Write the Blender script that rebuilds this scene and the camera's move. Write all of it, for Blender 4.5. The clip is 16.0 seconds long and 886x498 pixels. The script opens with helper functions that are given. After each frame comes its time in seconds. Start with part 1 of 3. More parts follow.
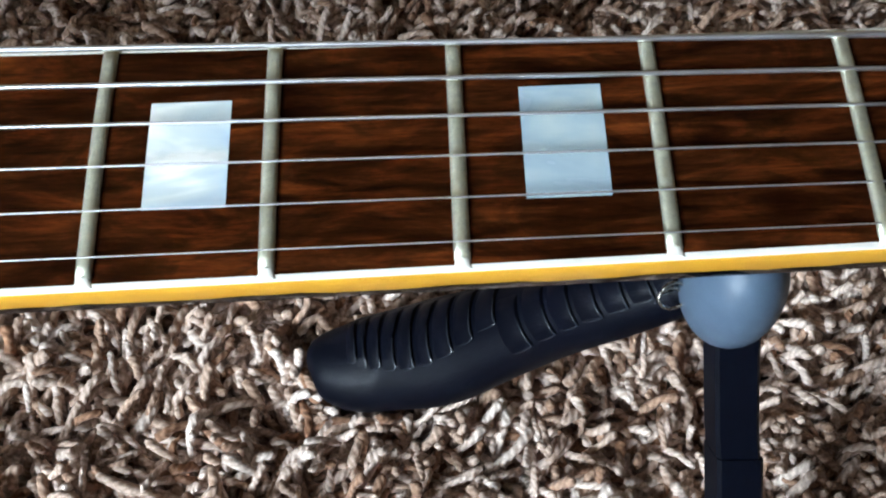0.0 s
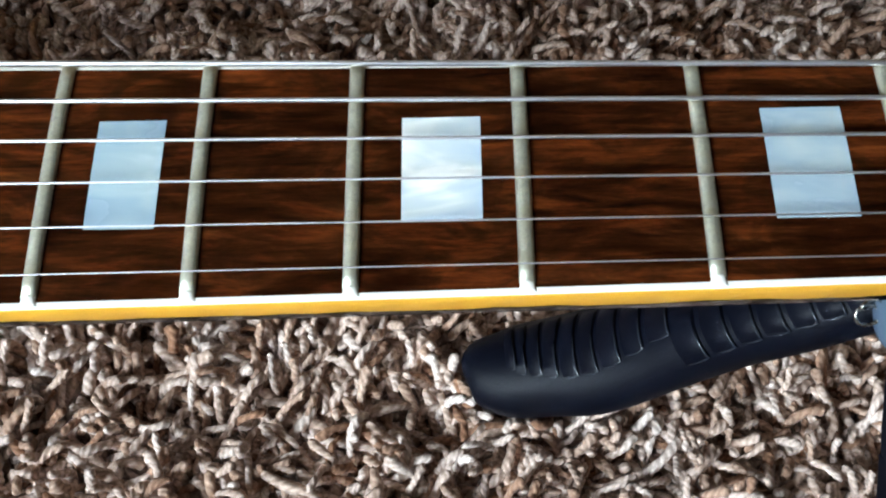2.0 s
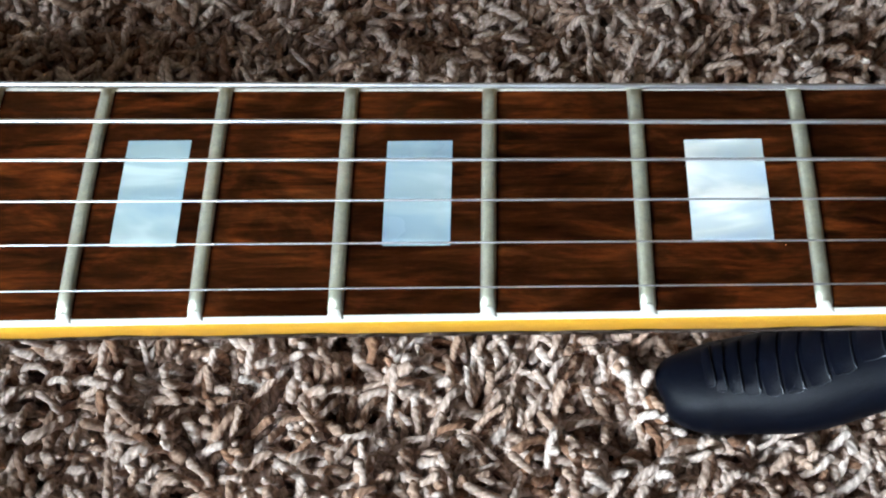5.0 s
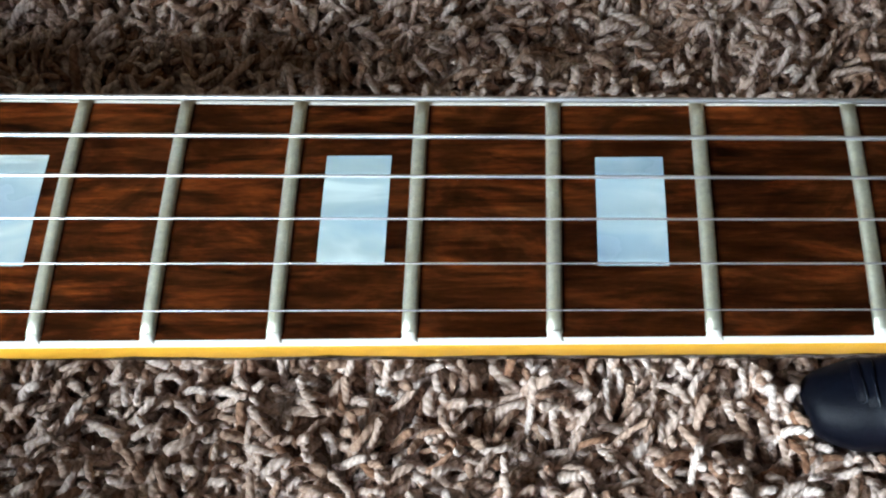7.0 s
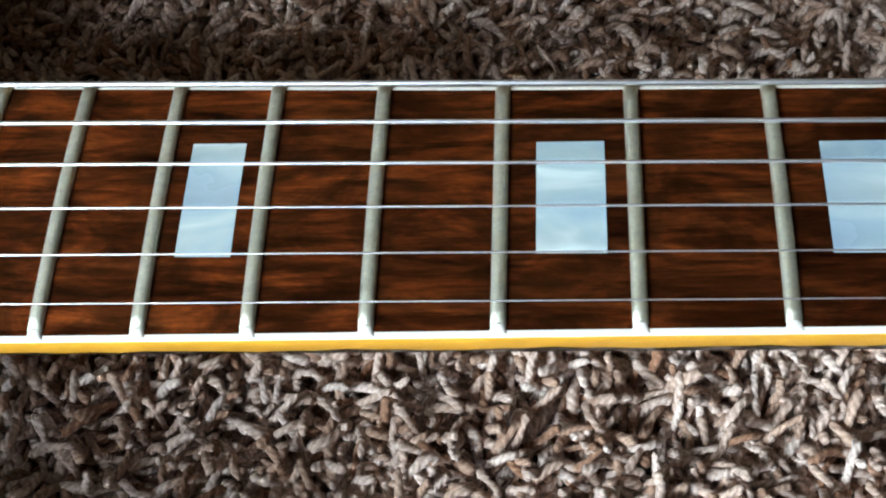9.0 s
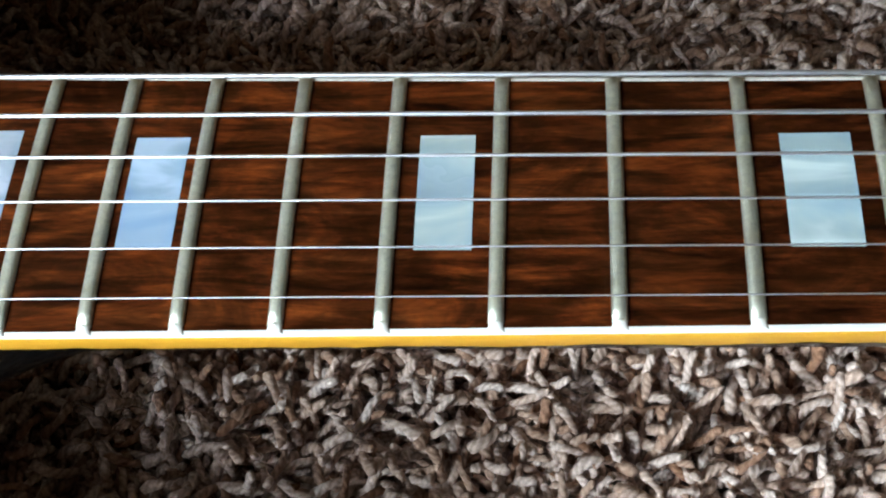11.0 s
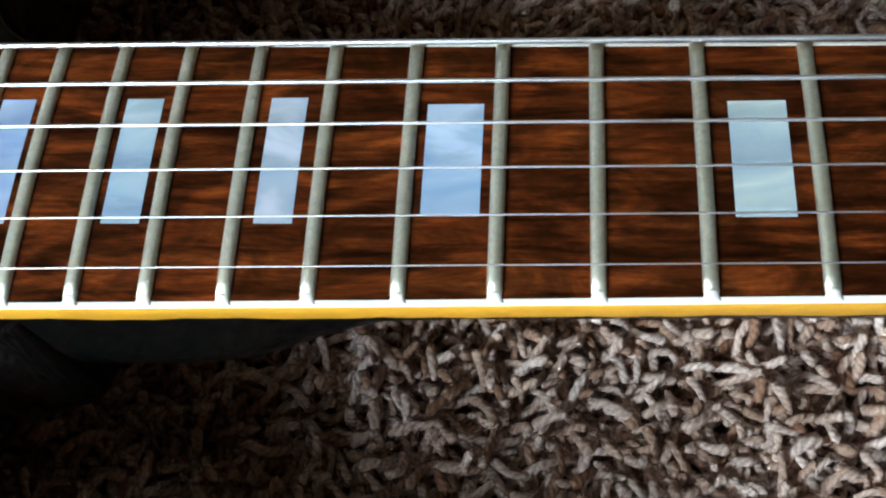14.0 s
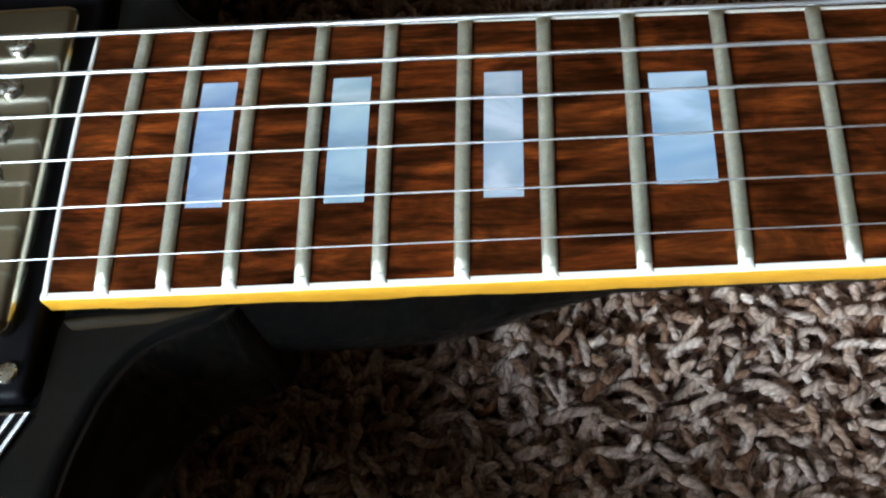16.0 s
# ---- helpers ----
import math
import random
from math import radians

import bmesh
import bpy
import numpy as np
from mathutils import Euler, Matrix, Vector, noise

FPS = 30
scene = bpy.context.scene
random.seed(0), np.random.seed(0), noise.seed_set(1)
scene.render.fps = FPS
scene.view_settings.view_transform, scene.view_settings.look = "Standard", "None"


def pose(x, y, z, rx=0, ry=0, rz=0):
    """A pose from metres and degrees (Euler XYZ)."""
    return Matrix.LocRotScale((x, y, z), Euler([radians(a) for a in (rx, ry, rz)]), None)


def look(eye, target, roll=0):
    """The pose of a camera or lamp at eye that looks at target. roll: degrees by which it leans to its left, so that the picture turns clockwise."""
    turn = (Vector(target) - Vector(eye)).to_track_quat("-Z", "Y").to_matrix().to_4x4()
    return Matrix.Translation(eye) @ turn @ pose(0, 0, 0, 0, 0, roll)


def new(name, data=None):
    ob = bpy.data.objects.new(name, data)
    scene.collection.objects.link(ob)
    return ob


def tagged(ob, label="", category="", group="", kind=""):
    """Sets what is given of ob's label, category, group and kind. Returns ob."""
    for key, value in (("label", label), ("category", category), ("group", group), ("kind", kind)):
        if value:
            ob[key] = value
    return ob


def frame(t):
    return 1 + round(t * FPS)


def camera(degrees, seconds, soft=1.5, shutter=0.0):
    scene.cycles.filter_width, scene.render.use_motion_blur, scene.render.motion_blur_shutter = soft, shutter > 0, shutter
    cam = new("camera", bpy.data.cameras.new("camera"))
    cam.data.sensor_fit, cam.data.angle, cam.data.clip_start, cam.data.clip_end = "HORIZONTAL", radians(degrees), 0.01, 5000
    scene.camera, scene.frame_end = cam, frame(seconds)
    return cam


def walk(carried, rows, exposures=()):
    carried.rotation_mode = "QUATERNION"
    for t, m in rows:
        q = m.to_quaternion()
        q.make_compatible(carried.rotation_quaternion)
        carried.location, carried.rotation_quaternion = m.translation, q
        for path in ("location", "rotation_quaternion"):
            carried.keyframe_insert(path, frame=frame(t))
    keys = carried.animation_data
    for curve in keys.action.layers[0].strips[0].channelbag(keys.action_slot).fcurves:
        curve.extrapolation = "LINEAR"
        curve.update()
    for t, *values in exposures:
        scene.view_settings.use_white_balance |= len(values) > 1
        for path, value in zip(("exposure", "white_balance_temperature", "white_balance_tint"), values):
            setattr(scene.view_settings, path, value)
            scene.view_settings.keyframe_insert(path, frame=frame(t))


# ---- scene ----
from mathutils.geometry import tessellate_polygon

cam = camera(46.3, 16.0, soft=2.1)
PATH = [
    (0, (0.5066, -0.0898, 0.2856), (0.7087, 0.8114, -1.4884), 12.03),
    (0.5, (0.4948, -0.0891, 0.2845), (0.7068, 0.8131, -1.4879), 12.92),
    (1, (0.482, -0.088, 0.2858), (0.7041, 0.8063, -1.4892), 13.98),
    (1.5, (0.4761, -0.0885, 0.2877), (0.6665, 0.8063, -1.4908), 12.45),
    (2, (0.4687, -0.0894, 0.2874), (0.6371, 0.8143, -1.4888), 11.34),
    (2.5, (0.4613, -0.0899, 0.2881), (0.6138, 0.8165, -1.4883), 10.58),
    (3, (0.4542, -0.091, 0.2884), (0.5938, 0.8217, -1.4857), 9.92),
    (5.5, (0.4217, -0.091, 0.2899), (0.4751, 0.8325, -1.4833), 5.72),
    (6, (0.4136, -0.0903, 0.291), (0.458, 0.831, -1.4837), 5.32),
    (6.5, (0.4072, -0.0875, 0.2877), (0.4284, 0.8313, -1.4887), 4.06),
    (7, (0.3973, -0.0868, 0.2858), (0.4179, 0.8299, -1.4916), 4.08),
    (7.5, (0.3908, -0.0861, 0.2832), (0.3916, 0.8282, -1.4956), 2.86),
    (8, (0.3828, -0.0866, 0.2819), (0.3725, 0.8283, -1.4965), 2.09),
    (10.5, (0.3349, -0.0885, 0.2756), (0.3123, 0.8357, -1.4979), 1.40),
    (11, (0.3254, -0.0897, 0.2745), (0.2928, 0.8378, -1.4971), 0.93),
    (11.5, (0.3164, -0.0935, 0.271), (0.2692, 0.8297, -1.5026), 0.12),
    (12, (0.3108, -0.0964, 0.2702), (0.2432, 0.8177, -1.5074), -0.96),
    (12.5, (0.3048, -0.0967, 0.2706), (0.2261, 0.8263, -1.5019), -1.56),
    (13, (0.2965, -0.095, 0.2708), (0.2197, 0.8256, -1.503), -1.37),
    (13.5, (0.2874, -0.0952, 0.2692), (0.2153, 0.8316, -1.5016), -1.07),
    (14, (0.2763, -0.0944, 0.2688), (0.2127, 0.8217, -1.5079), -0.73),
    (14.5, (0.2673, -0.0932, 0.2681), (0.1994, 0.8072, -1.5165), -1.13),
    (15, (0.2596, -0.0952, 0.267), (0.178, 0.8103, -1.5144), -2.30),
    (15.5, (0.2464, -0.0988, 0.2661), (0.1898, 0.8234, -1.5077), -1.38),
    (16, (0.2351, -0.1005, 0.2631), (0.1974, 0.8382, -1.5025), -1.08),
]
walk(cam, [(t, look(eye, target, roll)) for t, eye, target, roll in PATH],
     exposures=[(0, 0.0), (3, 0.0), (8, -0.12), (11, -0.32), (13, -0.45), (16, -0.42)])

# ---- light: an overcast sky through one window ----
world = bpy.data.worlds.new("world")
scene.world = world
world.use_nodes = True
wn = world.node_tree
sky = wn.nodes.new("ShaderNodeTexSky")
sky.sky_type, sky.sun_disc = "NISHITA", False
sky.sun_elevation, sky.sun_rotation = radians(40), radians(200)
wn.links.new(sky.outputs[0], wn.nodes["Background"].inputs[0])
wn.nodes["Background"].inputs[1].default_value = 0.12

ROOM = (-4.2, 3.6, -1.05, 5.0, 2.6)       # x0, x1, y0, y1, height
WINDOW = (-1.45, -0.45, 0.47, 1.33)        # in the wall at y0: x from, x to, sill, head


def window_light(name, m, w, h, watts):
    lamp = bpy.data.lights.new(name, "AREA")
    lamp.shape, lamp.size, lamp.size_y, lamp.energy, lamp.color = "RECTANGLE", w, h, watts, (0.72, 0.865, 1.0)
    ob = new(name, lamp)
    ob.matrix_world = m
    return ob


a0, a1, a2, a3 = WINDOW
window_light("window_daylight", look(((a0 + a1) / 2, ROOM[2] - 0.05, (a2 + a3) / 2), ((a0 + a1) / 2, 0, (a2 + a3) / 2)), a1 - a0, a3 - a2, 228)


# ---- materials ----
def material(name, base, rough=0.5, metal=0.0, coat=0.0, **more):
    m = bpy.data.materials.new(name)
    m.use_nodes = True
    b = m.node_tree.nodes["Principled BSDF"]
    b.inputs["Base Color"].default_value = (*base, 1)
    b.inputs["Roughness"].default_value = rough
    b.inputs["Metallic"].default_value = metal
    b.inputs["Coat Weight"].default_value = coat
    b.inputs["Coat Roughness"].default_value = more.get("coat_rough", 0.05)
    return m, m.node_tree, b


def node(tree, kind, **values):
    n = tree.nodes.new("ShaderNode" + kind)
    for key, value in values.items():
        n.inputs[key].default_value = value
    return n


def ramp(tree, fac, *stops):
    n = tree.nodes.new("ShaderNodeValToRGB")
    while len(n.color_ramp.elements) < len(stops):
        n.color_ramp.elements.new(0.5)
    for e, (at, c) in zip(n.color_ramp.elements, stops):
        e.position, e.color = at, (*c, 1)
    tree.links.new(fac, n.inputs[0])
    return n.outputs[0]


def coords(tree, scale=(1, 1, 1), space="Object"):
    t = tree.nodes.new("ShaderNodeTexCoord")
    m = tree.nodes.new("ShaderNodeMapping")
    m.inputs["Scale"].default_value = scale
    tree.links.new(t.outputs[space], m.inputs[0])
    return m.outputs[0]


def noise_of(tree, vec, scale, detail=4, rough=0.6, distort=0.0):
    n = node(tree, "TexNoise", Scale=scale, Detail=detail, Roughness=rough, Distortion=distort)
    tree.links.new(vec, n.inputs["Vector"])
    return n.outputs["Fac"]


def mix(tree, fac, a, b, blend="MIX"):
    n = tree.nodes.new("ShaderNodeMix")
    n.data_type, n.blend_type = "RGBA", blend
    for value, slot in ((fac, 0), (a, 6), (b, 7)):
        if isinstance(value, (int, float)):
            n.inputs[slot].default_value = value
        elif isinstance(value, tuple):
            n.inputs[slot].default_value = (*value, 1)
        else:
            tree.links.new(value, n.inputs[slot])
    return n.outputs[2]


def bump(tree, bsdf, height, strength, distance):
    n = node(tree, "Bump", Strength=strength, Distance=distance)
    tree.links.new(height, n.inputs["Height"])
    tree.links.new(n.outputs[0], bsdf.inputs["Normal"])


def rosewood():
    m, t, b = material("rosewood", (0.06, 0.02, 0.01), 0.40)
    grain = noise_of(t, coords(t, (24, 190, 80)), 2.0, 8, 0.68, 0.6)
    fleck = noise_of(t, coords(t, (150, 1100, 300)), 1.0, 4, 0.7, 0.3)
    blotch = noise_of(t, coords(t, (26, 52, 20)), 1.7, 4, 0.6, 1.6)
    c = ramp(t, grain, (0.33, (0.0038, 0.0011, 0.0006)), (0.48, (0.027, 0.0066, 0.0020)), (0.61, (0.054, 0.0140, 0.0038)), (0.78, (0.120, 0.036, 0.0090)))
    c = mix(t, 0.5, c, ramp(t, fleck, (0.36, (0.30, 0.26, 0.24)), (0.52, (0.9, 0.9, 0.9)), (0.68, (1.35, 1.3, 1.2))), "MULTIPLY")
    c = mix(t, 1.0, c, ramp(t, blotch, (0.36, (0.50, 0.46, 0.45)), (0.50, (1.0, 1.0, 1.0)), (0.64, (2.3, 2.0, 1.6))), "MULTIPLY")
    # paler orange by the body, darker to the nut: timber tone and painted-in sheen
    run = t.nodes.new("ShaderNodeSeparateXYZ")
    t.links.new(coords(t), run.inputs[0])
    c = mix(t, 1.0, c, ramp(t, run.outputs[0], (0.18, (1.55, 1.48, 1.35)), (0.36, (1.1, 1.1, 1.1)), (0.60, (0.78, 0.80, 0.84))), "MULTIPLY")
    t.links.new(c, b.inputs["Base Color"])
    t.links.new(ramp(t, fleck, (0.3, (0.55, 0.55, 0.55)), (0.65, (0.36, 0.36, 0.36))), b.inputs["Roughness"])
    bump(t, b, fleck, 0.25, 0.0003)
    across = t.nodes.new("ShaderNodeTangent")
    across.direction_type, across.axis = "RADIAL", "X"
    t.links.new(across.outputs[0], b.inputs["Tangent"])
    b.inputs["Anisotropic"].default_value = 0.7
    b.inputs["Specular IOR Level"].default_value = 0.02
    b.inputs["Specular Tint"].default_value = (1.0, 0.50, 0.20, 1)
    return m


def pearl():
    m, t, b = material("pearl_inlay", (0.8, 0.85, 0.85), 0.22, 0.0, 0.6)
    info = t.nodes.new("ShaderNodeObjectInfo")
    co = t.nodes.new("ShaderNodeTexCoord")
    add = t.nodes.new("ShaderNodeVectorMath")
    add.operation = "MULTIPLY_ADD"
    add.inputs[1].default_value = (45, 110, 60)
    t.links.new(co.outputs["Object"], add.inputs[0])
    rnd = t.nodes.new("ShaderNodeMath")
    rnd.operation = "MULTIPLY"
    rnd.inputs[1].default_value = 60
    t.links.new(info.outputs["Random"], rnd.inputs[0])
    t.links.new(rnd.outputs[0], add.inputs[2])
    wavy = noise_of(t, add.outputs[0], 1.0, 3, 0.5, 0.6)
    c = ramp(t, wavy, (0.30, (0.30, 0.39, 0.48)), (0.45, (0.39, 0.49, 0.55)), (0.58, (0.49, 0.57, 0.58)), (0.70, (0.74, 0.78, 0.76)))
    tint = info.outputs["Color"]
    t.links.new(mix(t, 1.0, c, tint, "MULTIPLY"), b.inputs["Base Color"])
    t.links.new(ramp(t, wavy, (0.3, (0.32, 0.32, 0.32)), (0.7, (0.14, 0.14, 0.14))), b.inputs["Roughness"])
    return m


def aged_metal(name, base, rough, scale=500):
    m, t, b = material(name, base, rough, 1.0)
    n = noise_of(t, coords(t), scale, 5, 0.7)
    dark = tuple(c * 0.72 for c in base)
    t.links.new(ramp(t, n, (0.3, dark), (0.65, base)), b.inputs["Base Color"])
    t.links.new(ramp(t, n, (0.3, (rough * 1.35,) * 3), (0.7, (rough * 0.8,) * 3)), b.inputs["Roughness"])
    return m


def lacquer(name, base, rough=0.3, coat=0.6, spots=0.85, scale=300):
    m, t, b = material(name, base, rough, 0.0, coat)
    n = noise_of(t, coords(t), scale, 5, 0.65)
    t.links.new(ramp(t, n, (0.3, tuple(c * spots for c in base)), (0.7, base)), b.inputs["Base Color"])
    if "rubber" in name:
        b.inputs["Specular IOR Level"].default_value = 0.10 if "black" in name else 0.3
        bump(t, b, noise_of(t, coords(t), 2500, 2, 0.5), 0.15, 0.0001)
    return m


def yarn():
    m, t, b = material("carpet_yarn", (0.4, 0.3, 0.22), 0.85)
    geo = t.nodes.new("ShaderNodeNewGeometry")
    isl = geo.outputs["Random Per Island"]
    c = ramp(t, isl, (0.0, (0.30, 0.155, 0.09)), (0.18, (0.48, 0.325, 0.24)), (0.40, (0.64, 0.495, 0.415)), (0.8, (0.73, 0.60, 0.53)), (1.0, (0.79, 0.68, 0.615)))
    uv = t.nodes.new("ShaderNodeTexCoord")
    mp = node(t, "Mapping", Scale=(2.285, 11.5, 1))
    mp.inputs["Rotation"].default_value = (0, 0, 0)
    t.links.new(uv.outputs["UV"], mp.inputs[0])
    w = t.nodes.new("ShaderNodeTexWave")
    w.wave_type, w.bands_direction = "BANDS", "DIAGONAL"
    w.inputs["Scale"].default_value, w.inputs["Distortion"].default_value, w.inputs["Detail"].default_value = 0.55, 0.5, 1
    t.links.new(mp.outputs[0], w.inputs["Vector"])
    fibre = noise_of(t, coords(t), 900, 4, 0.75)
    c = mix(t, 1.0, c, ramp(t, w.outputs["Fac"], (0.0, (0.80, 0.76, 0.73)), (0.5, (1.05, 1.05, 1.05))), "MULTIPLY")
    c = mix(t, 1.0, c, ramp(t, fibre, (0.34, (0.68, 0.64, 0.60)), (0.62, (1.12, 1.12, 1.12))), "MULTIPLY")
    patch = noise_of(t, coords(t), 48, 3, 0.6)
    c = mix(t, 1.0, c, ramp(t, patch, (0.34, (0.58, 0.48, 0.41)), (0.50, (1.0, 0.99, 0.98)), (0.68, (1.12, 1.14, 1.15))), "MULTIPLY")
    t.links.new(c, b.inputs["Base Color"])
    bump(t, b, w.outputs["Fac"], 0.45, 0.0006)
    b.inputs["Sheen Weight"].default_value = 0.1
    b.inputs["Specular IOR Level"].default_value = 0.2
    return m


def plain(name, base, rough, scale, bumpy=0.0):
    m, t, b = material(name, base, rough)
    n = noise_of(t, coords(t), scale, 6, 0.65)
    t.links.new(ramp(t, n, (0.3, tuple(c * 0.9 for c in base)), (0.7, base)), b.inputs["Base Color"])
    if bumpy:
        bump(t, b, n, 0.5, bumpy)
    return m


ROSEWOOD, PEARL, YARN = rosewood(), pearl(), yarn()
NICKEL = aged_metal("fret_wire", (0.90, 0.91, 0.74), 0.50)
STEEL = aged_metal("string_steel", (0.95, 0.96, 1.0), 0.42, 60)
COVER = aged_metal("aged_nickel_cover", (0.60, 0.58, 0.46), 0.2, 35)
SCREW = aged_metal("screw_nickel", (0.60, 0.57, 0.50), 0.25, 600)
BINDING = lacquer("amber_binding", (0.86, 0.43, 0.035), 0.4, 0.12, 0.93, 220)
# cream, with the top edge's window highlight put into the colour
BINDING_TOP = lacquer("cream_binding_edge", (0.88, 0.85, 0.76), 0.3, 0.7, 0.95, 220)
EBONY = lacquer("black_gloss_lacquer", (0.004, 0.0042, 0.004), 0.09, 0.0, 0.8, 60)
EBONY.node_tree.nodes["Principled BSDF"].inputs["Specular IOR Level"].default_value = 0.28
RING = lacquer("black_rubber_plastic", (0.004, 0.004, 0.005), 0.4, 0.0, 0.8, 400)
RUBBER = lacquer("black_rubber", (0.0015, 0.0024, 0.0062), 0.5, 0.0, 0.75, 500)
PADMAT = lacquer("grey_blue_rubber", (0.075, 0.112, 0.160), 0.42, 0.0, 0.88, 260)
# lighter than the grip: the ribs' edge highlights put into the colour
GLINT = lacquer("glint_grey", (0.020, 0.025, 0.034), 0.25, 0.0, 0.8, 500)
BONE = lacquer("bone", (0.75, 0.70, 0.58), 0.4, 0.2, 0.9, 300)
WHITE = lacquer("white_plastic", (0.82, 0.84, 0.86), 0.3, 0.3, 0.95, 300)
BACKING = plain("carpet_backing", (0.20, 0.135, 0.095), 0.95, 260, 0.004)
WALL = plain("wall_paint", (0.27, 0.152, 0.058), 0.7, 30, 0.0005)
CEIL = plain("ceiling_paint", (0.24, 0.19, 0.13), 0.8, 60, 0.001)
TRIM = plain("white_trim", (0.78, 0.78, 0.76), 0.4, 20)
GLASS, gt, gb = material("window_glass", (1, 1, 1), 0.0)
gb.inputs["Transmission Weight"].default_value = 1.0


# ---- mesh helpers ----
def part(name, bm, mat, parent=None, label="", smooth=True):
    me = bpy.data.meshes.new(name)
    bm.to_mesh(me)
    bm.free()
    me.materials.append(mat)
    if smooth:
        me.polygons.foreach_set("use_smooth", [True] * len(me.polygons))
    ob = new(name, me)
    if parent is not None:
        ob.parent = parent
    return tagged(ob, label)


def sharp(bm, degrees=35):
    """Flat shading across edges that turn more than this."""
    for e in bm.edges:
        if len(e.link_faces) == 2 and e.calc_face_angle(0) > radians(degrees):
            e.smooth = False
    return bm


def box(x0, x1, y0, y1, z0, z1, bevel=0.0, seg=2, bm=None):
    bm = bm or bmesh.new()
    made = bmesh.ops.create_cube(bm, size=1, matrix=Matrix.LocRotScale(((x0 + x1) / 2, (y0 + y1) / 2, (z0 + z1) / 2), None, (x1 - x0, y1 - y0, z1 - z0)))
    if bevel:
        es = list({e for v in made["verts"] for e in v.link_edges})
        bmesh.ops.bevel(bm, geom=es, offset=bevel, segments=seg, affect="EDGES", profile=0.5)
    return bm


def loft(rings, closed=True, caps=True, bm=None):
    """Faces between rings of points, each ring with as many points."""
    bm = bm or bmesh.new()
    rows = [[bm.verts.new(p) for p in r] for r in rings]
    n = len(rows[0])
    for a, b in zip(rows, rows[1:]):
        for i in range(n if closed else n - 1):
            j = (i + 1) % n
            bm.faces.new((a[i], a[j], b[j], b[i]))
    if caps and closed:
        bm.faces.new(rows[0][::-1])
        bm.faces.new(rows[-1])
    bmesh.ops.recalc_face_normals(bm, faces=bm.faces)
    return bm


def tube(points, radius, sides=10, bm=None):
    """A round bar along points; radius may be a list."""
    pts = [Vector(p) for p in points]
    rs = radius if isinstance(radius, (list, tuple)) else [radius] * len(pts)
    rings = []
    for i, p in enumerate(pts):
        d = (pts[min(i + 1, len(pts) - 1)] - pts[max(i - 1, 0)]).normalized()
        u = d.cross(Vector((0, 0, 1)))
        u = (u if u.length > 0.05 else d.cross(Vector((0, 1, 0)))).normalized()
        w = u.cross(d)
        rings.append([p + rs[i] * (math.cos(a) * u + math.sin(a) * w) for a in (2 * math.pi * k / sides for k in range(sides))])
    return loft(rings, bm=bm)


def spline(pts, steps, closed=True):
    """Catmull-Rom through points."""
    out, n = [], len(pts)
    for i in range(n if closed else n - 1):
        p0, p1, p2, p3 = (Vector(pts[(i + k) % n] if closed else pts[min(max(i + k, 0), n - 1)]) for k in (-1, 0, 1, 2))
        for s in range(steps):
            u = s / steps
            out.append(0.5 * (2 * p1 + (p2 - p0) * u + (2 * p0 - 5 * p1 + 4 * p2 - p3) * u * u + (3 * p1 - p0 - 3 * p2 + p3) * u ** 3))
    if not closed:
        out.append(Vector(pts[-1]))
    return out


# ---- the room: unseen walls and ceiling, added and coloured for bounce light ----
X0, X1, Y0, Y1, TOP = ROOM
TH = 0.15


def wall(name, boxes, label):
    bm = bmesh.new()
    for b in boxes:
        box(*b, bm=bm)
    return tagged(part(name, bm, WALL, smooth=False), label, "wall", kind="structure")


wall("wall_south", [(X0 - TH, a0, Y0 - TH, Y0, 0, TOP), (a1, X1 + TH, Y0 - TH, Y0, 0, TOP), (a0, a1, Y0 - TH, Y0, 0, a2), (a0, a1, Y0 - TH, Y0, a3, TOP)], "unseen tan painted wall added around the window")
wall("wall_west", [(X0 - TH, X0, Y0, Y1, 0, TOP)], "unseen tan painted wall added for bounce light")
wall("wall_north", [(X0 - TH, X1 + TH, Y1, Y1 + TH, 0, TOP)], "unseen tan painted wall added for bounce light")
wall("wall_east", [(X1, X1 + TH, Y0, Y1, 0, TOP)], "unseen tan painted wall added for bounce light")
tagged(part("ceiling", box(X0 - TH, X1 + TH, Y0 - TH, Y1 + TH, TOP, TOP + 0.1), CEIL, smooth=False), "unseen tan painted ceiling added for bounce light", "ceiling", kind="structure")
floor = tagged(part("floor", box(X0 - TH, X1 + TH, Y0 - TH, Y1 + TH, -0.1, 0.0), BACKING, smooth=False), "brown carpet backing under the shag pile", "floor", kind="structure")


def window(name, m, w, h):
    """A framed two-light window; local x along the wall, z up, origin at the sill's middle."""
    root = tagged(new(name), "white framed window letting in daylight", "window", kind="structure")
    root.matrix_world = m
    f = 0.05
    for n, b in (("window_sill", (-w / 2, w / 2, -0.06, 0.06, 0, f)), ("window_frame", (-w / 2, w / 2, -0.03, 0.03, h - f, h)),
                 ("window_frame", (-w / 2, -w / 2 + f, -0.03, 0.03, f, h - f)), ("window_frame", (w / 2 - f, w / 2, -0.03, 0.03, f, h - f)),
                 ("mullion", (-0.025, 0.025, -0.025, 0.025, f, h - f))):
        part(n, box(*b, bevel=0.004), TRIM, root, smooth=False)
    for s in (-1, 1):
        p = part("pane", box(min(s * 0.025, s * (w / 2 - f)), max(s * 0.025, s * (w / 2 - f)), -0.003, 0.003, f, h - f), GLASS, root, smooth=False)
        p.visible_shadow = False
    return root


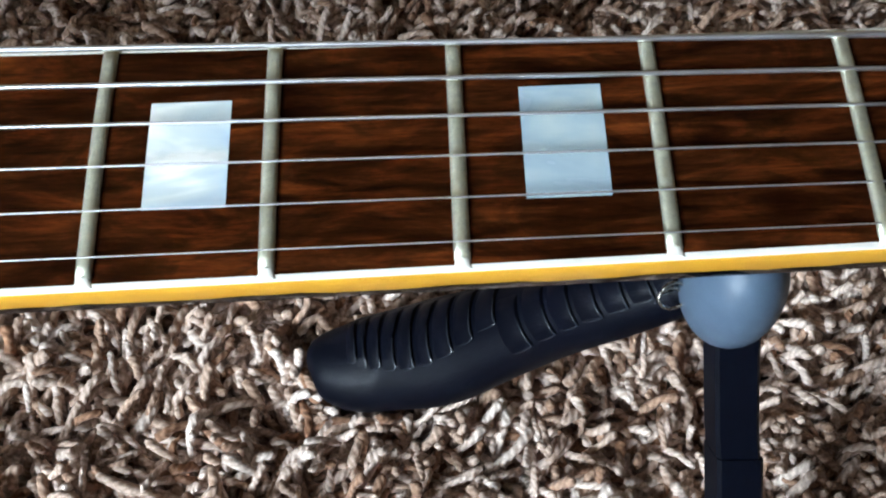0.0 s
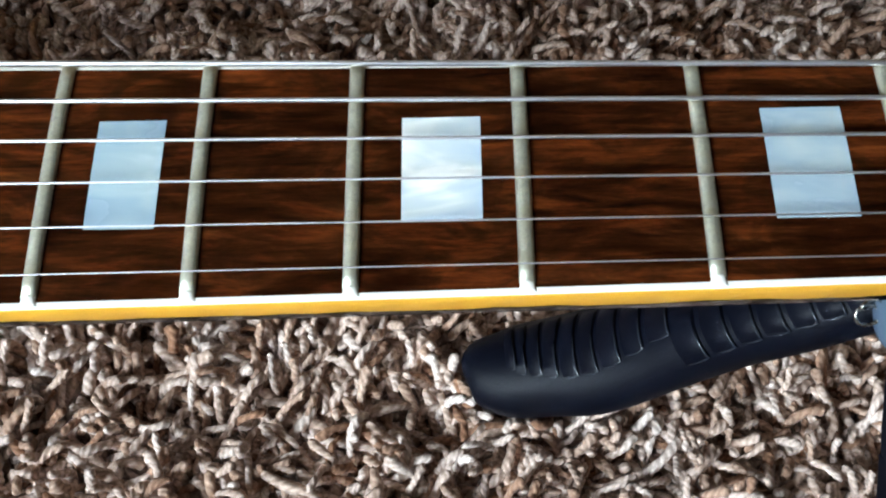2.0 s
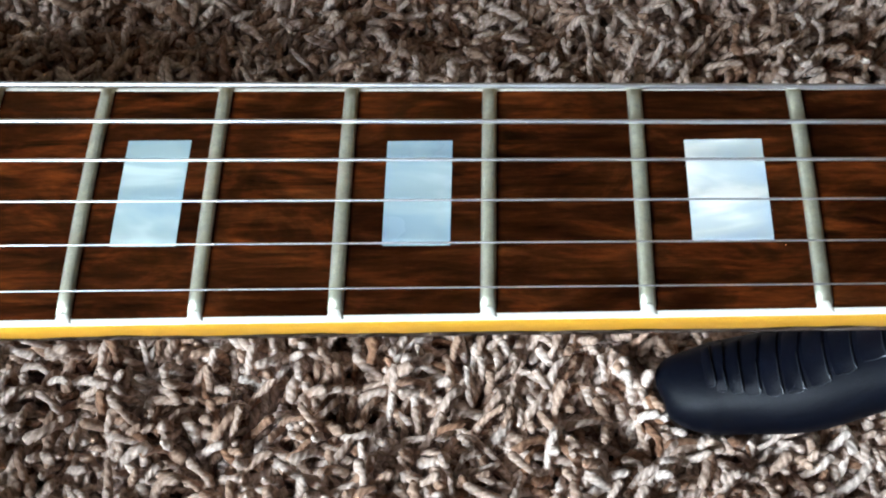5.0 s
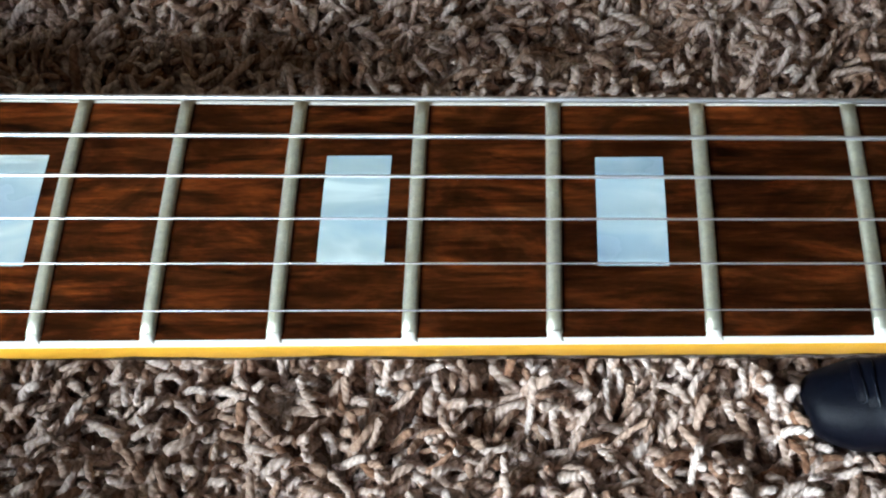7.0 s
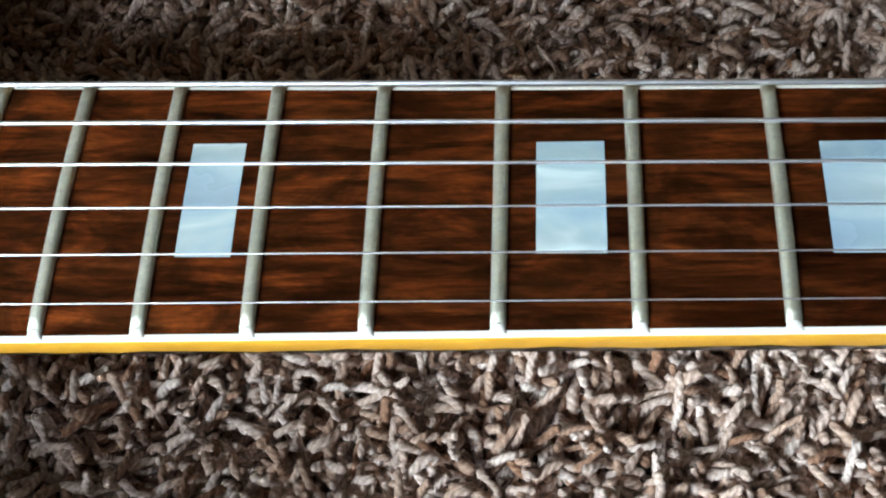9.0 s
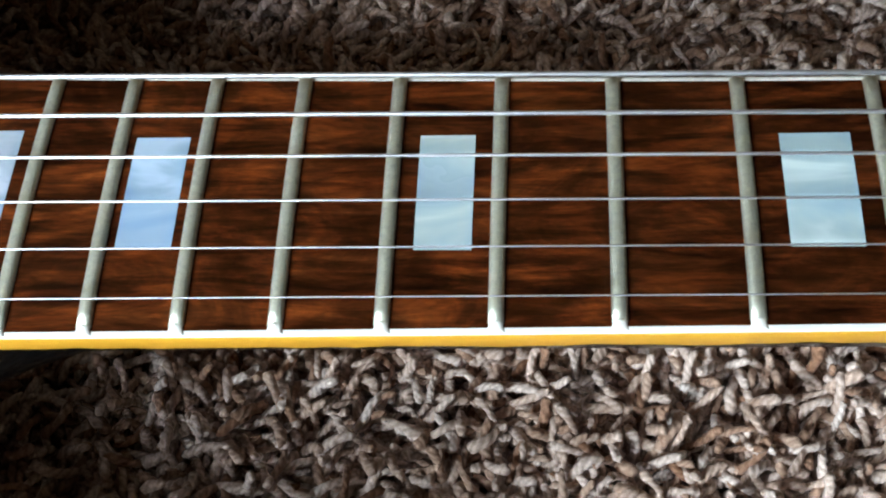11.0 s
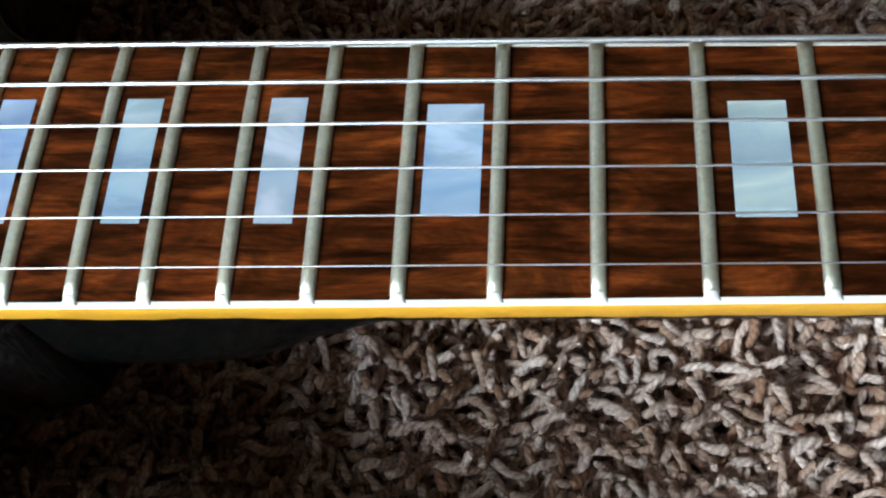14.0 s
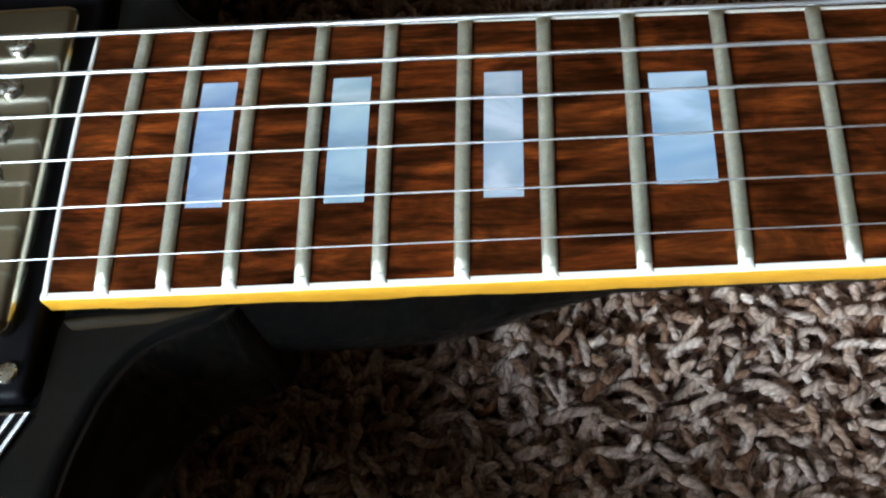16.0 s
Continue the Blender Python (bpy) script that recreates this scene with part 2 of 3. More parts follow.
window("window_1", pose((a0 + a1) / 2, Y0 - 0.01, a2), a1 - a0, a3 - a2)

# ---- the guitar: its own space has x from the bridge to the nut, z = 0 on the board's crown ----
SCALE_LENGTH = 0.6285
GUITAR = pose(0, 0, 0.0914, 1.396, -5.927, 0)
guitar = tagged(new("electric_guitar"), "black gloss electric guitar with block inlays lying on shag carpet", "electric guitar")
guitar.matrix_world = GUITAR
NUT, BOARD_END = SCALE_LENGTH, 0.1655


def fret_x(n):
    return SCALE_LENGTH * 2 ** (-n / 12)


def half(x):
    """Half the board's width, with its binding."""
    return 0.5 * (0.0430 + 0.0096 * (SCALE_LENGTH - x) / (SCALE_LENGTH / 2))


def crown(y):
    """The board's 12 inch radius."""
    return -y * y / 0.61


BIND = 0.0012


def bowed(bm):
    """The neck's forward bow under the strings' pull."""
    for v in bm.verts:
        v.co.z += 0.043 * (v.co.x - 0.36) ** 2 - 0.0009
    return bm



def rim(x, s):
    """Where the board ends on one side; the bass edge is filed narrower."""
    return half(x) - (0.0008 * min(1.0, max(0.0, (x - 0.2) / 0.2)) if s < 0 else 0.0006 + 0.0014 * min(1.0, max(0.0, (x - 0.17) / 0.2)))


def board_strip(x_list, edge, z_off, depth, ny=12):
    rings = []
    for x in x_list:
        lo, hi = edge - rim(x, -1), rim(x, 1) - edge
        ys = [lo + (hi - lo) * k / ny for k in range(ny + 1)]
        rings.append([(x, y, crown(y) + z_off) for y in ys] + [(x, hi, -depth), (x, lo, -depth)])
    return rings


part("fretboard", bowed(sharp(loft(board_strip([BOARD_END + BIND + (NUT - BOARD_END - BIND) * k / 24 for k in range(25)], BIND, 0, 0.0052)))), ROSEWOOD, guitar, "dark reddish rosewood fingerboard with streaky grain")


def binding_side(s, top):
    """A strip along one edge: its cream top, highlight painted in, with the rounded corner, or its amber side down to
    the neck.
    """
    rings = []
    for k in range(97):
        x = BOARD_END + (NUT - BOARD_END) * k / 96
        w = rim(x, s)
        zc = crown(w)
        wob = 0.00010 * math.sin(x * 210) + 0.00008 * math.sin(x * 571) + 0.00006 * math.sin(x * 1130)
        r = 0.0006
        if top:
            sec = [(w - BIND, zc + 0.0001), (w - r, zc + 0.00005)]
            sec += [(w - r + r * math.sin(a), zc - r + r * math.cos(a)) for a in (radians(d) for d in (18, 36, 54))]
            sec += [(w - r, zc - r), (w - BIND, zc - r)]
        else:
            sec = [(w - r + r * math.sin(a), zc - r + r * math.cos(a)) for a in (radians(d) for d in (54, 72, 90))]
            sec += [(w + wob, -0.0058), (w - 0.0004, -0.0063), (w - BIND, -0.0063), (w - BIND, zc - r - 0.0002), (w - r, zc - r - 0.0001)]
        rings.append([(x, s * y, z) for y, z in sec])
    return bowed(sharp(loft(rings), 50))


for s in (-1, 1):
    side = part("binding", binding_side(s, False), BINDING, guitar, "amber-yellowed plastic binding")
    part("binding_edge", binding_side(s, True), BINDING_TOP, side, "cream top edge of the binding with its highlight painted in")
w = half(BOARD_END)
end_rings = []
for k in range(13):
    y = -(w - 0.0006) + (w + rim(BOARD_END, 1) - 0.0012) * k / 12
    zc = crown(y)
    end_rings.append([(BOARD_END + BIND, y, zc + 0.0001), (BOARD_END + 0.0004, y, zc + 0.0001), (BOARD_END, y, zc - 0.0004), (BOARD_END, y, -0.0052), (BOARD_END + BIND, y, -0.0052)])
part("end_binding", bowed(loft(end_rings)), BINDING_TOP, guitar, "cream binding across the board's end")


# how far single wires sit off the even rule, in millimetres
FRET_SHIFT = {2: 0.9, 3: -0.1, 4: -0.4, 5: -0.3, 6: 0.3, 7: 0.1, 8: 0.2, 9: 0.1, 10: -0.2, 11: 0.1, 12: 0.4, 13: 0.6, 14: 0.7, 15: 0.7, 16: 0.6, 17: 0.4, 18: 0.1, 19: -0.2, 20: -0.6, 21: -0.7, 22: -0.8}


def fret(n):
    """Wire with a low round crown, following the board's radius; its ends slope down."""
    x = 0.9985 * fret_x(n) + 0.00065 + 0.001 * FRET_SHIFT.get(n, 0.0)
    lo, hi = BIND + 0.0007 - rim(x, -1), rim(x, 1) - BIND + 0.0002
    hw_, h = 0.00130, 0.00095
    rings = []
    for k in range(21):
        y = lo + (hi - lo) * k / 20
        end = max(0.0, 1 - min(y - lo, hi - y) / 0.0010)
        top = h * (1 - 0.2 * end * end)
        sec = [(-hw_, -0.0004), (-hw_, 0.15 * top), (-0.86 * hw_, 0.62 * top), (-0.55 * hw_, 0.95 * top), (0, top), (0.55 * hw_, 0.95 * top), (0.86 * hw_, 0.62 * top), (hw_, 0.15 * top), (hw_, -0.0004)]
        rings.append([(x + a, y, crown(y) + b) for a, b in sec])
    return bowed(loft(rings))


for n in range(1, 23):
    part("fret", fret(n), NICKEL, guitar)


def nib(n, s):
    """The binding's small rise against the end of a fret."""
    x = 0.9985 * fret_x(n) + 0.00065 + 0.001 * FRET_SHIFT.get(n, 0.0)
    w = rim(x, s)
    rings = []
    for q in (0.0, 0.2, 0.4, 0.6, 0.8, 1.0):
        y = w - BIND - 0.0009 + (BIND + 0.0004) * q
        top, wide = 0.00080 * (1 - q) + 0.00010, 0.00122 + 0.00035 * q ** 2
        rings.append([(x + wide * a, s * y, crown(y) + (top * b if b > 0 else b)) for a, b in ((-1, -0.0003), (-0.95, 0.2), (-0.6, 0.8), (0, 1), (0.6, 0.8), (0.95, 0.2), (1, -0.0003))])
    return bowed(loft(rings))


for n in range(1, 23):
    part("binding_nib", nib(n, -1), BINDING_TOP, guitar, "pale rise of the binding at a fret's end")

PEARL_TONES = {1: (0.9, 0.95, 0.97), 3: (0.95, 0.98, 0.96), 5: (1.38, 1.34, 1.30), 7: (0.88, 0.97, 0.97), 9: (0.90, 1.0, 0.98), 12: (0.98, 1.02, 0.95), 15: (0.66, 0.80, 0.98), 17: (0.72, 0.76, 0.86), 19: (0.72, 0.82, 0.88), 21: (0.62, 0.72, 0.95)}
# inlay blocks: fret, length along the neck, half width across it
for n, length, across in ((1, 0.0135, 0.0100), (3, 0.0134, 0.0104), (5, 0.0132, 0.0099), (7, 0.0115, 0.0103), (9, 0.0115, 0.0106), (12, 0.0096, 0.0111), (15, 0.0099, 0.0111), (17, 0.0067, 0.0127), (19, 0.0069, 0.0128), (21, 0.0065, 0.0129)):
    x = {1: 0.6110, 3: 0.5454, 5: 0.4850, 7: 0.4325, 9: 0.3856, 12: 0.3241, 15: 0.2730, 17: 0.2430, 19: 0.2161, 21: 0.1918}[n]
    off = {9: 0.0003, 12: 0.0002, 15: 0.0003, 17: 0.0005, 19: 0.0005, 21: 0.0005}.get(n, 0.0)
    rings = []
    for k in range(9):
        y = off + across * (2 * k / 8 - 1)
        rings.append([(x - length / 2, y, crown(y) - 0.001), (x - length / 2, y, crown(y) + 0.00008), (x + length / 2, y, crown(y) + 0.00008), (x + length / 2, y, crown(y) - 0.001)])
    bm = bowed(sharp(loft(rings)))
    bmesh.ops.translate(bm, verts=bm.verts, vec=(-x, 0, 0))
    ob = part("inlay", bm, PEARL, guitar, "pearly white block inlay")
    ob.location = (x, 0, 0)
    ob.color = (*PEARL_TONES[n], 1)


def neck():
    rings = []
    for k in range(33):
        x = 0.192 + (NUT + 0.004 - 0.192) * k / 32
        w = half(x) - 0.0014
        mid = -0.0006
        deep = 0.0205 + 0.0025 * (NUT - x) / SCALE_LENGTH
        u = min(1.0, max(0.0, (0.268 - x) / 0.045))
        u = u * u * (3 - 2 * u)
        deep += u * 0.0235
        square = 2.0 + 2.2 * u
        ring = []
        for i in range(17):
            a = math.pi * i / 16
            c, s_ = math.cos(a), math.sin(a)
            ring.append((x, mid + w * math.copysign(abs(c) ** (2 / square), c), -0.0058 - (deep - 0.0058) * abs(s_) ** (2 / square)))
        rings.append(ring)
    return loft(rings)


part("neck", bowed(sharp(neck(), 50)), EBONY, guitar, "black gloss lacquered neck")

# half of the double-cutaway outline, from the neck round a horn to the tail
HALF_OUTLINE = [(0.1990, -0.0080), (0.1990, -0.0220), (0.1955, -0.0290), (0.1855, -0.0330), (0.1793, -0.0380), (0.1745, -0.0469), (0.1712, -0.0596), (0.1712, -0.0740), (0.1780, -0.0910), (0.1960, -0.1040), (0.2200, -0.1130), (0.2360, -0.1260), (0.2330, -0.1440), (0.2080, -0.1570),
                (0.1650, -0.1590), (0.1150, -0.1480), (0.0650, -0.1330), (0.0150, -0.1310), (-0.0400, -0.1480), (-0.0950, -0.1640), (-0.1450, -0.1560), (-0.1780, -0.1150), (-0.1890, -0.0550), (-0.1900, 0.0)]
OUTLINE = HALF_OUTLINE + [(x, -y) for x, y in HALF_OUTLINE[-2::-1]]
SLOPE = 0.061


def body_top(x):
    return -0.0062 - SLOPE * max(0.0, 0.165 - x)


def body():
    pts = spline([(x, y, 0) for x, y in OUTLINE], 5, closed=False)
    n = len(pts)
    normals = []
    for i in range(n):
        d = (pts[min(i + 1, n - 1)] - pts[max(i - 1, 0)]).normalized()
        normals.append(Vector((-d.y, d.x, 0)))
    area = sum(pts[i].x * pts[(i + 1) % n].y - pts[(i + 1) % n].x * pts[i].y for i in range(n))
    sgn = 1 if area > 0 else -1
    def ring(inset, dz):
        near = [min(1.0, 0.35 + max(0.0, abs(p.y) - 0.032) / 0.05) for p in pts]
        return [(p.x + sgn * q.x * inset * g, p.y + sgn * q.y * inset * g, body_top(p.x) + dz) for p, q, g in zip(pts, normals, near)]
    deep = -0.043
    rings = [ring(0.004, deep), ring(0.0012, deep + 0.0012), ring(0, deep + 0.004)]
    rings += [ring(0, -0.0030), ring(0.0004, -0.0016), ring(0.0014, -0.0006), ring(0.0035, -0.0001), ring(0.0070, 0.0)]
    bm = loft(rings, caps=False)
    bm.verts.ensure_lookup_table()
    for first in (0, (len(rings) - 1) * n):
        flat = [Vector((v.co.x, v.co.y, 0)) for v in bm.verts[first:first + n]]
        for tri in tessellate_polygon([flat]):
            try:
                bm.faces.new([bm.verts[first + k] for k in tri])
            except ValueError:
                pass
    bmesh.ops.recalc_face_normals(bm, faces=bm.faces)
    return bm


part("body", sharp(body(), 60), EBONY, guitar, "black gloss carved-top body with two cutaways")

# the pickup by the board's end: ring, cover, adjustable poles
PZ = body_top(0.14)
ring_part = part("pickup_ring", sharp(box(0.1135, 0.1648, -0.0450, 0.0450, PZ - 0.002, PZ + 0.0046, 0.0018, 3)), RING, guitar, "black plastic pickup ring")
cover = part("pickup_cover", box(0.1225, 0.1610, -0.0345, 0.0345, PZ, PZ + 0.0084, 0.0026, 4), COVER, guitar, "aged nickel pickup cover")


def string_y(i, x):
    """i from 0, the thickest, on the bass side."""
    spread = 0.0171 + (0.0255 - 0.0171) * (NUT - x) / SCALE_LENGTH
    return spread * (1 - 2 * i / 5) + 0.0002


def slotted_screw(r, h):
    bm = bmesh.new()
    rings = [[(q * math.cos(a), q * math.sin(a), z) for a in (2 * math.pi * k / 16 for k in range(16))] for q, z in ((r, 0), (r, h * 0.5), (r * 0.85, h * 0.85), (r * 0.5, h))]
    loft(rings, bm=bm)
    box(-r * 1.02, r * 1.02, -r * 0.13, r * 0.13, h * 0.55, h * 1.03, bm=bm)
    return bm


for i in range(6):
    p = part("pole_screw", sharp(slotted_screw(0.0024, 0.0013)), SCREW, cover, "round slotted nickel screw")
    p.matrix_local = pose(0.1518, string_y(i, 0.1518), PZ + 0.0083, 0, 0, 20 + 50 * i)
for sx, sy in ((0.1612, -0.0405), (0.1612, 0.0405), (0.1185, -0.0405), (0.1185, 0.0405)):
    p = part("ring_screw", sharp(slotted_screw(0.0019, 0.0011)), SCREW, ring_part, "small nickel screw")
    p.matrix_local = pose(sx, sy, PZ + 0.0045, 0, 0, 35)

GUARD = [(0.1652, -0.0464), (0.1591, -0.0575), (0.1504, -0.0700), (0.1362, -0.0830), (0.0900, -0.0960), (0.0500, -0.0930), (0.0450, -0.0850), (0.0480, -0.0520), (0.0620, -0.0464)]


def plate(pts, inset, z0, z1):
    cx, cy = sum(p[0] for p in pts) / len(pts), sum(p[1] for p in pts) / len(pts)
    out = []
    for x, y in pts:
        d = math.hypot(x - cx, y - cy)
        out.append((cx + (x - cx) * (1 - inset * 1.35 / d), cy + (y - cy) * (1 - inset * 1.35 / d)))
    return sharp(loft([[(x, y, body_top(x) + z) for x, y in out] for z in (z0, z1)]))


guard = part("pickguard", plate(GUARD, 0.0024, 0.0022, 0.0030), RING, guitar, "black pickguard with white ply lines at its edge")
part("ply", plate(GUARD, 0.0, 0.0004, 0.0010), WHITE, guard, "white plastic ply")
part("ply", plate(GUARD, 0.0009, 0.0010, 0.0016), RING, guard, "black plastic ply")
part("ply", plate(GUARD, 0.0014, 0.0016, 0.0022), WHITE, guard, "white plastic ply")

part("nut", box(NUT, NUT + 0.005, -0.0212, 0.0212, -0.006, 0.0012, 0.0006), BONE, guitar, "pale bone nut", smooth=False)
part("bridge", box(-0.008, 0.008, -0.040, 0.040, body_top(0) - 0.001, 0.0082, 0.002), COVER, guitar, "nickel bridge bar")
head = [(0.630, 0.021), (0.655, 0.030), (0.70, 0.037), (0.80, 0.043), (0.808, 0.02), (0.800, 0.0), (0.808, -0.02), (0.80, -0.043), (0.70, -0.037), (0.655, -0.030), (0.630, -0.021)]
part("headstock", sharp(loft([[(x, y, -0.004 - 0.25 * (x - 0.63) + dz) for x, y in head] for dz in (-0.014, 0)])), EBONY, guitar, "black gloss headstock")

GAUGES = (0.00050, 0.00040, 0.00030, 0.00021, 0.00017, 0.00014)
for i, r in enumerate(GAUGES):
    pts = []
    for k in range(60):
        x = (NUT + 0.002) * k / 59
        y = string_y(i, x)
        z = 0.0020 + 0.0062 * (1 - x / NUT) * 0.55 + crown(y)
        pts.append((x, y, z))
    part("string", tube(pts, r, 8), STEEL, guitar, "wound steel string" if i < 3 else "plain steel string")

# ---- the clamp that props the neck ----
clamp = tagged(new("spring_clamp"), "black spring clamp with ribbed grip and grey-blue pad propping the neck", "clamp")
clamp.matrix_world = pose(0.5125, 0.008, 0.006)
CL = Matrix.Translation((-0.5125, -0.008, -0.006))


def clamp_part(name, bm, mat, parent, label):
    bmesh.ops.transform(bm, matrix=CL, verts=bm.verts)
    return part(name, bm, mat, parent, label)


def swept(path, sizes, sides=20):
    """An oval bar along a path: sizes are half width and half height."""
    pts = [Vector(p) for p in path]
    rings = []
    for i, p in enumerate(pts):
        d = (pts[min(i + 1, len(pts) - 1)] - pts[max(i - 1, 0)]).normalized()
        u = Vector((0, 0, 1)).cross(d)
        u = (u if u.length > 0.05 else Vector((1, 0, 0))).normalized()
        w_ = d.cross(u)
        a_, b_ = sizes[i]
        rings.append([p + a_ * math.cos(t_) * u + b_ * math.sin(t_) * w_ for t_ in (2 * math.pi * k / sides for k in range(sides))])
    return loft(rings)


H_PATH = spline([(0.5002, 0.0092, 0.019), (0.5028, 0.0094, 0.020), (0.512, 0.0085, 0.022), (0.522, 0.0085, 0.027), (0.534, 0.0072, 0.037), (0.546, 0.0060, 0.052), (0.558, 0.0036, 0.070), (0.568, 0.0014, 0.084), (0.578, -0.0002, 0.095), (0.586, -0.0015, 0.102)], 4, closed=False)
H_SIZE = [tuple(v)[:2] for v in spline([(0.003, 0.003, 0), (0.0085, 0.0075, 0), (0.0125, 0.0105, 0), (0.0136, 0.011, 0), (0.0146, 0.0108, 0), (0.0126, 0.010, 0), (0.0099, 0.0095, 0), (0.0090, 0.0085, 0), (0.0072, 0.007, 0), (0.0060, 0.006, 0)], 4, closed=False)]
handle = clamp_part("handle", swept(H_PATH, H_SIZE, 28), RUBBER, clamp, "black rubber grip with raised ribs")
# ribs on the grip: two leaf-shaped runs of overlapping scales, each edge's glint laid on as a paler line
def on_grip(u, degrees, lift):
    n = len(H_PATH)
    f = min(n - 2.001, max(0.0, u * (n - 1)))
    i, g = int(f), f - int(f)
    p = H_PATH[i].lerp(H_PATH[i + 1], g)
    d = (H_PATH[min(i + 2, n - 1)] - H_PATH[max(i - 1, 0)]).normalized()
    su = Vector((0, 0, 1)).cross(d).normalized()
    sw = d.cross(su)
    a = radians(degrees)
    ea, eb = (H_SIZE[i][m] * (1 - g) + H_SIZE[i + 1][m] * g + lift for m in (0, 1))
    return p + ea * math.cos(a) * su + eb * math.sin(a) * sw


def scale_rib(u, wide, a_from, a_to, slant):
    rings = []
    for k in range(11):
        q = k / 10
        a = a_from + (a_to - a_from) * q
        e = min(1.0, 5 * q, 5 * (1 - q))
        v = u + slant * (q - 0.5)
        rings.append([on_grip(v + f * wide, a, h * e - (0.0004 if h == 0 else 0)) for f, h in ((0, 0), (0.12, 0.00015), (0.80, 0.0009), (0.92, 0.0008), (0.98, 0))])
    return sharp(loft(rings), 40)


def rib_edge(u, wide, a_from, a_to, slant):
    run = [(u + slant * (q - 0.5) + 0.93 * wide, a_from + (a_to - a_from) * q) for q in (0.45, 0.55, 0.65, 0.75, 0.85, 0.93, 0.985)]
    run += [(run[-1][0] - f * wide, a_to + b) for f, b in ((0.25, 1.5), (0.5, 1.5), (0.75, 0.5))]
    pts = [on_grip(v, a, 0.0006 if i < 6 else 0.0002) for i, (v, a) in enumerate(run)]
    return tube(pts, [0.00006, 0.00012, 0.0002, 0.00026, 0.0003, 0.0003, 0.00026, 0.0002, 0.00014, 0.00006], 6)


RIBS = [(0.225 + 0.042 * k, 0.041, 40, 98 + 24 * math.sin(math.pi * (k + 0.8) / 10.5), 0.015) for k in range(9)]
RIBS += [(0.605 + 0.043 * k, 0.042, 66 + 6 * max(0, 2 - k), 154 - 4 * k, 0.012) for k in range(8)]
for ribs in RIBS:
    clamp_part("rib", scale_rib(*ribs), RUBBER, handle, "raised overlapping rib")
    clamp_part("rib_edge", rib_edge(*ribs), GLINT, handle, "thin paler line standing for the glint along a rib")


def flat_bar(path, wide, thick):
    pts = [Vector(p) for p in path]
    rings = []
    for i, p in enumerate(pts):
        d = (pts[min(i + 1, len(pts) - 1)] - pts[max(i - 1, 0)]).normalized()
        u = Vector((1, 0, 0))
        w_ = u.cross(d).normalized()
        c = 0.0008
        rings.append([p + a * u + b * w_ for a, b in ((-wide + c, -thick), (wide - c, -thick), (wide, -thick + c), (wide, thick - c), (wide - c, thick), (-wide + c, thick), (-wide, thick - c), (-wide, -thick + c))])
    return sharp(loft(rings))


arm = clamp_part("arm", flat_bar([(0.588, -0.004, 0.098), (0.5895, -0.012, 0.088), (0.5925, -0.024, 0.074), (0.5945, -0.032, 0.066)], 0.0049, 0.0045), RUBBER, clamp, "flat black steel arm")
clamp_part("sleeve", flat_bar([(0.5938, -0.0285, 0.0695), (0.596, -0.040, 0.058), (0.600, -0.062, 0.036), (0.604, -0.088, 0.010)], 0.0052, 0.0050), RUBBER, arm, "black plastic sleeve on the arm")
spring = [(0.5735 + 0.0028 * math.cos(a), -0.0065 + 0.0016 * math.sin(a), 0.1000 + 0.0022 * math.sin(a) + 0.0004 * a) for a in (0.45 * k for k in range(22))]
clamp_part("spring", tube(spring, 0.00038, 6), SCREW, clamp, "small bright coil spring at the pivot")
PAD = (0.5845, -0.0048, 0.1060)
bm = bmesh.new()
bmesh.ops.create_uvsphere(bm, u_segments=32, v_segments=20, radius=1, matrix=Matrix.LocRotScale(PAD, None, (0.0099, 0.0130, 0.0160)))
clamp_part("pad", bm, PADMAT, clamp, "rounded grey-blue rubber pad")

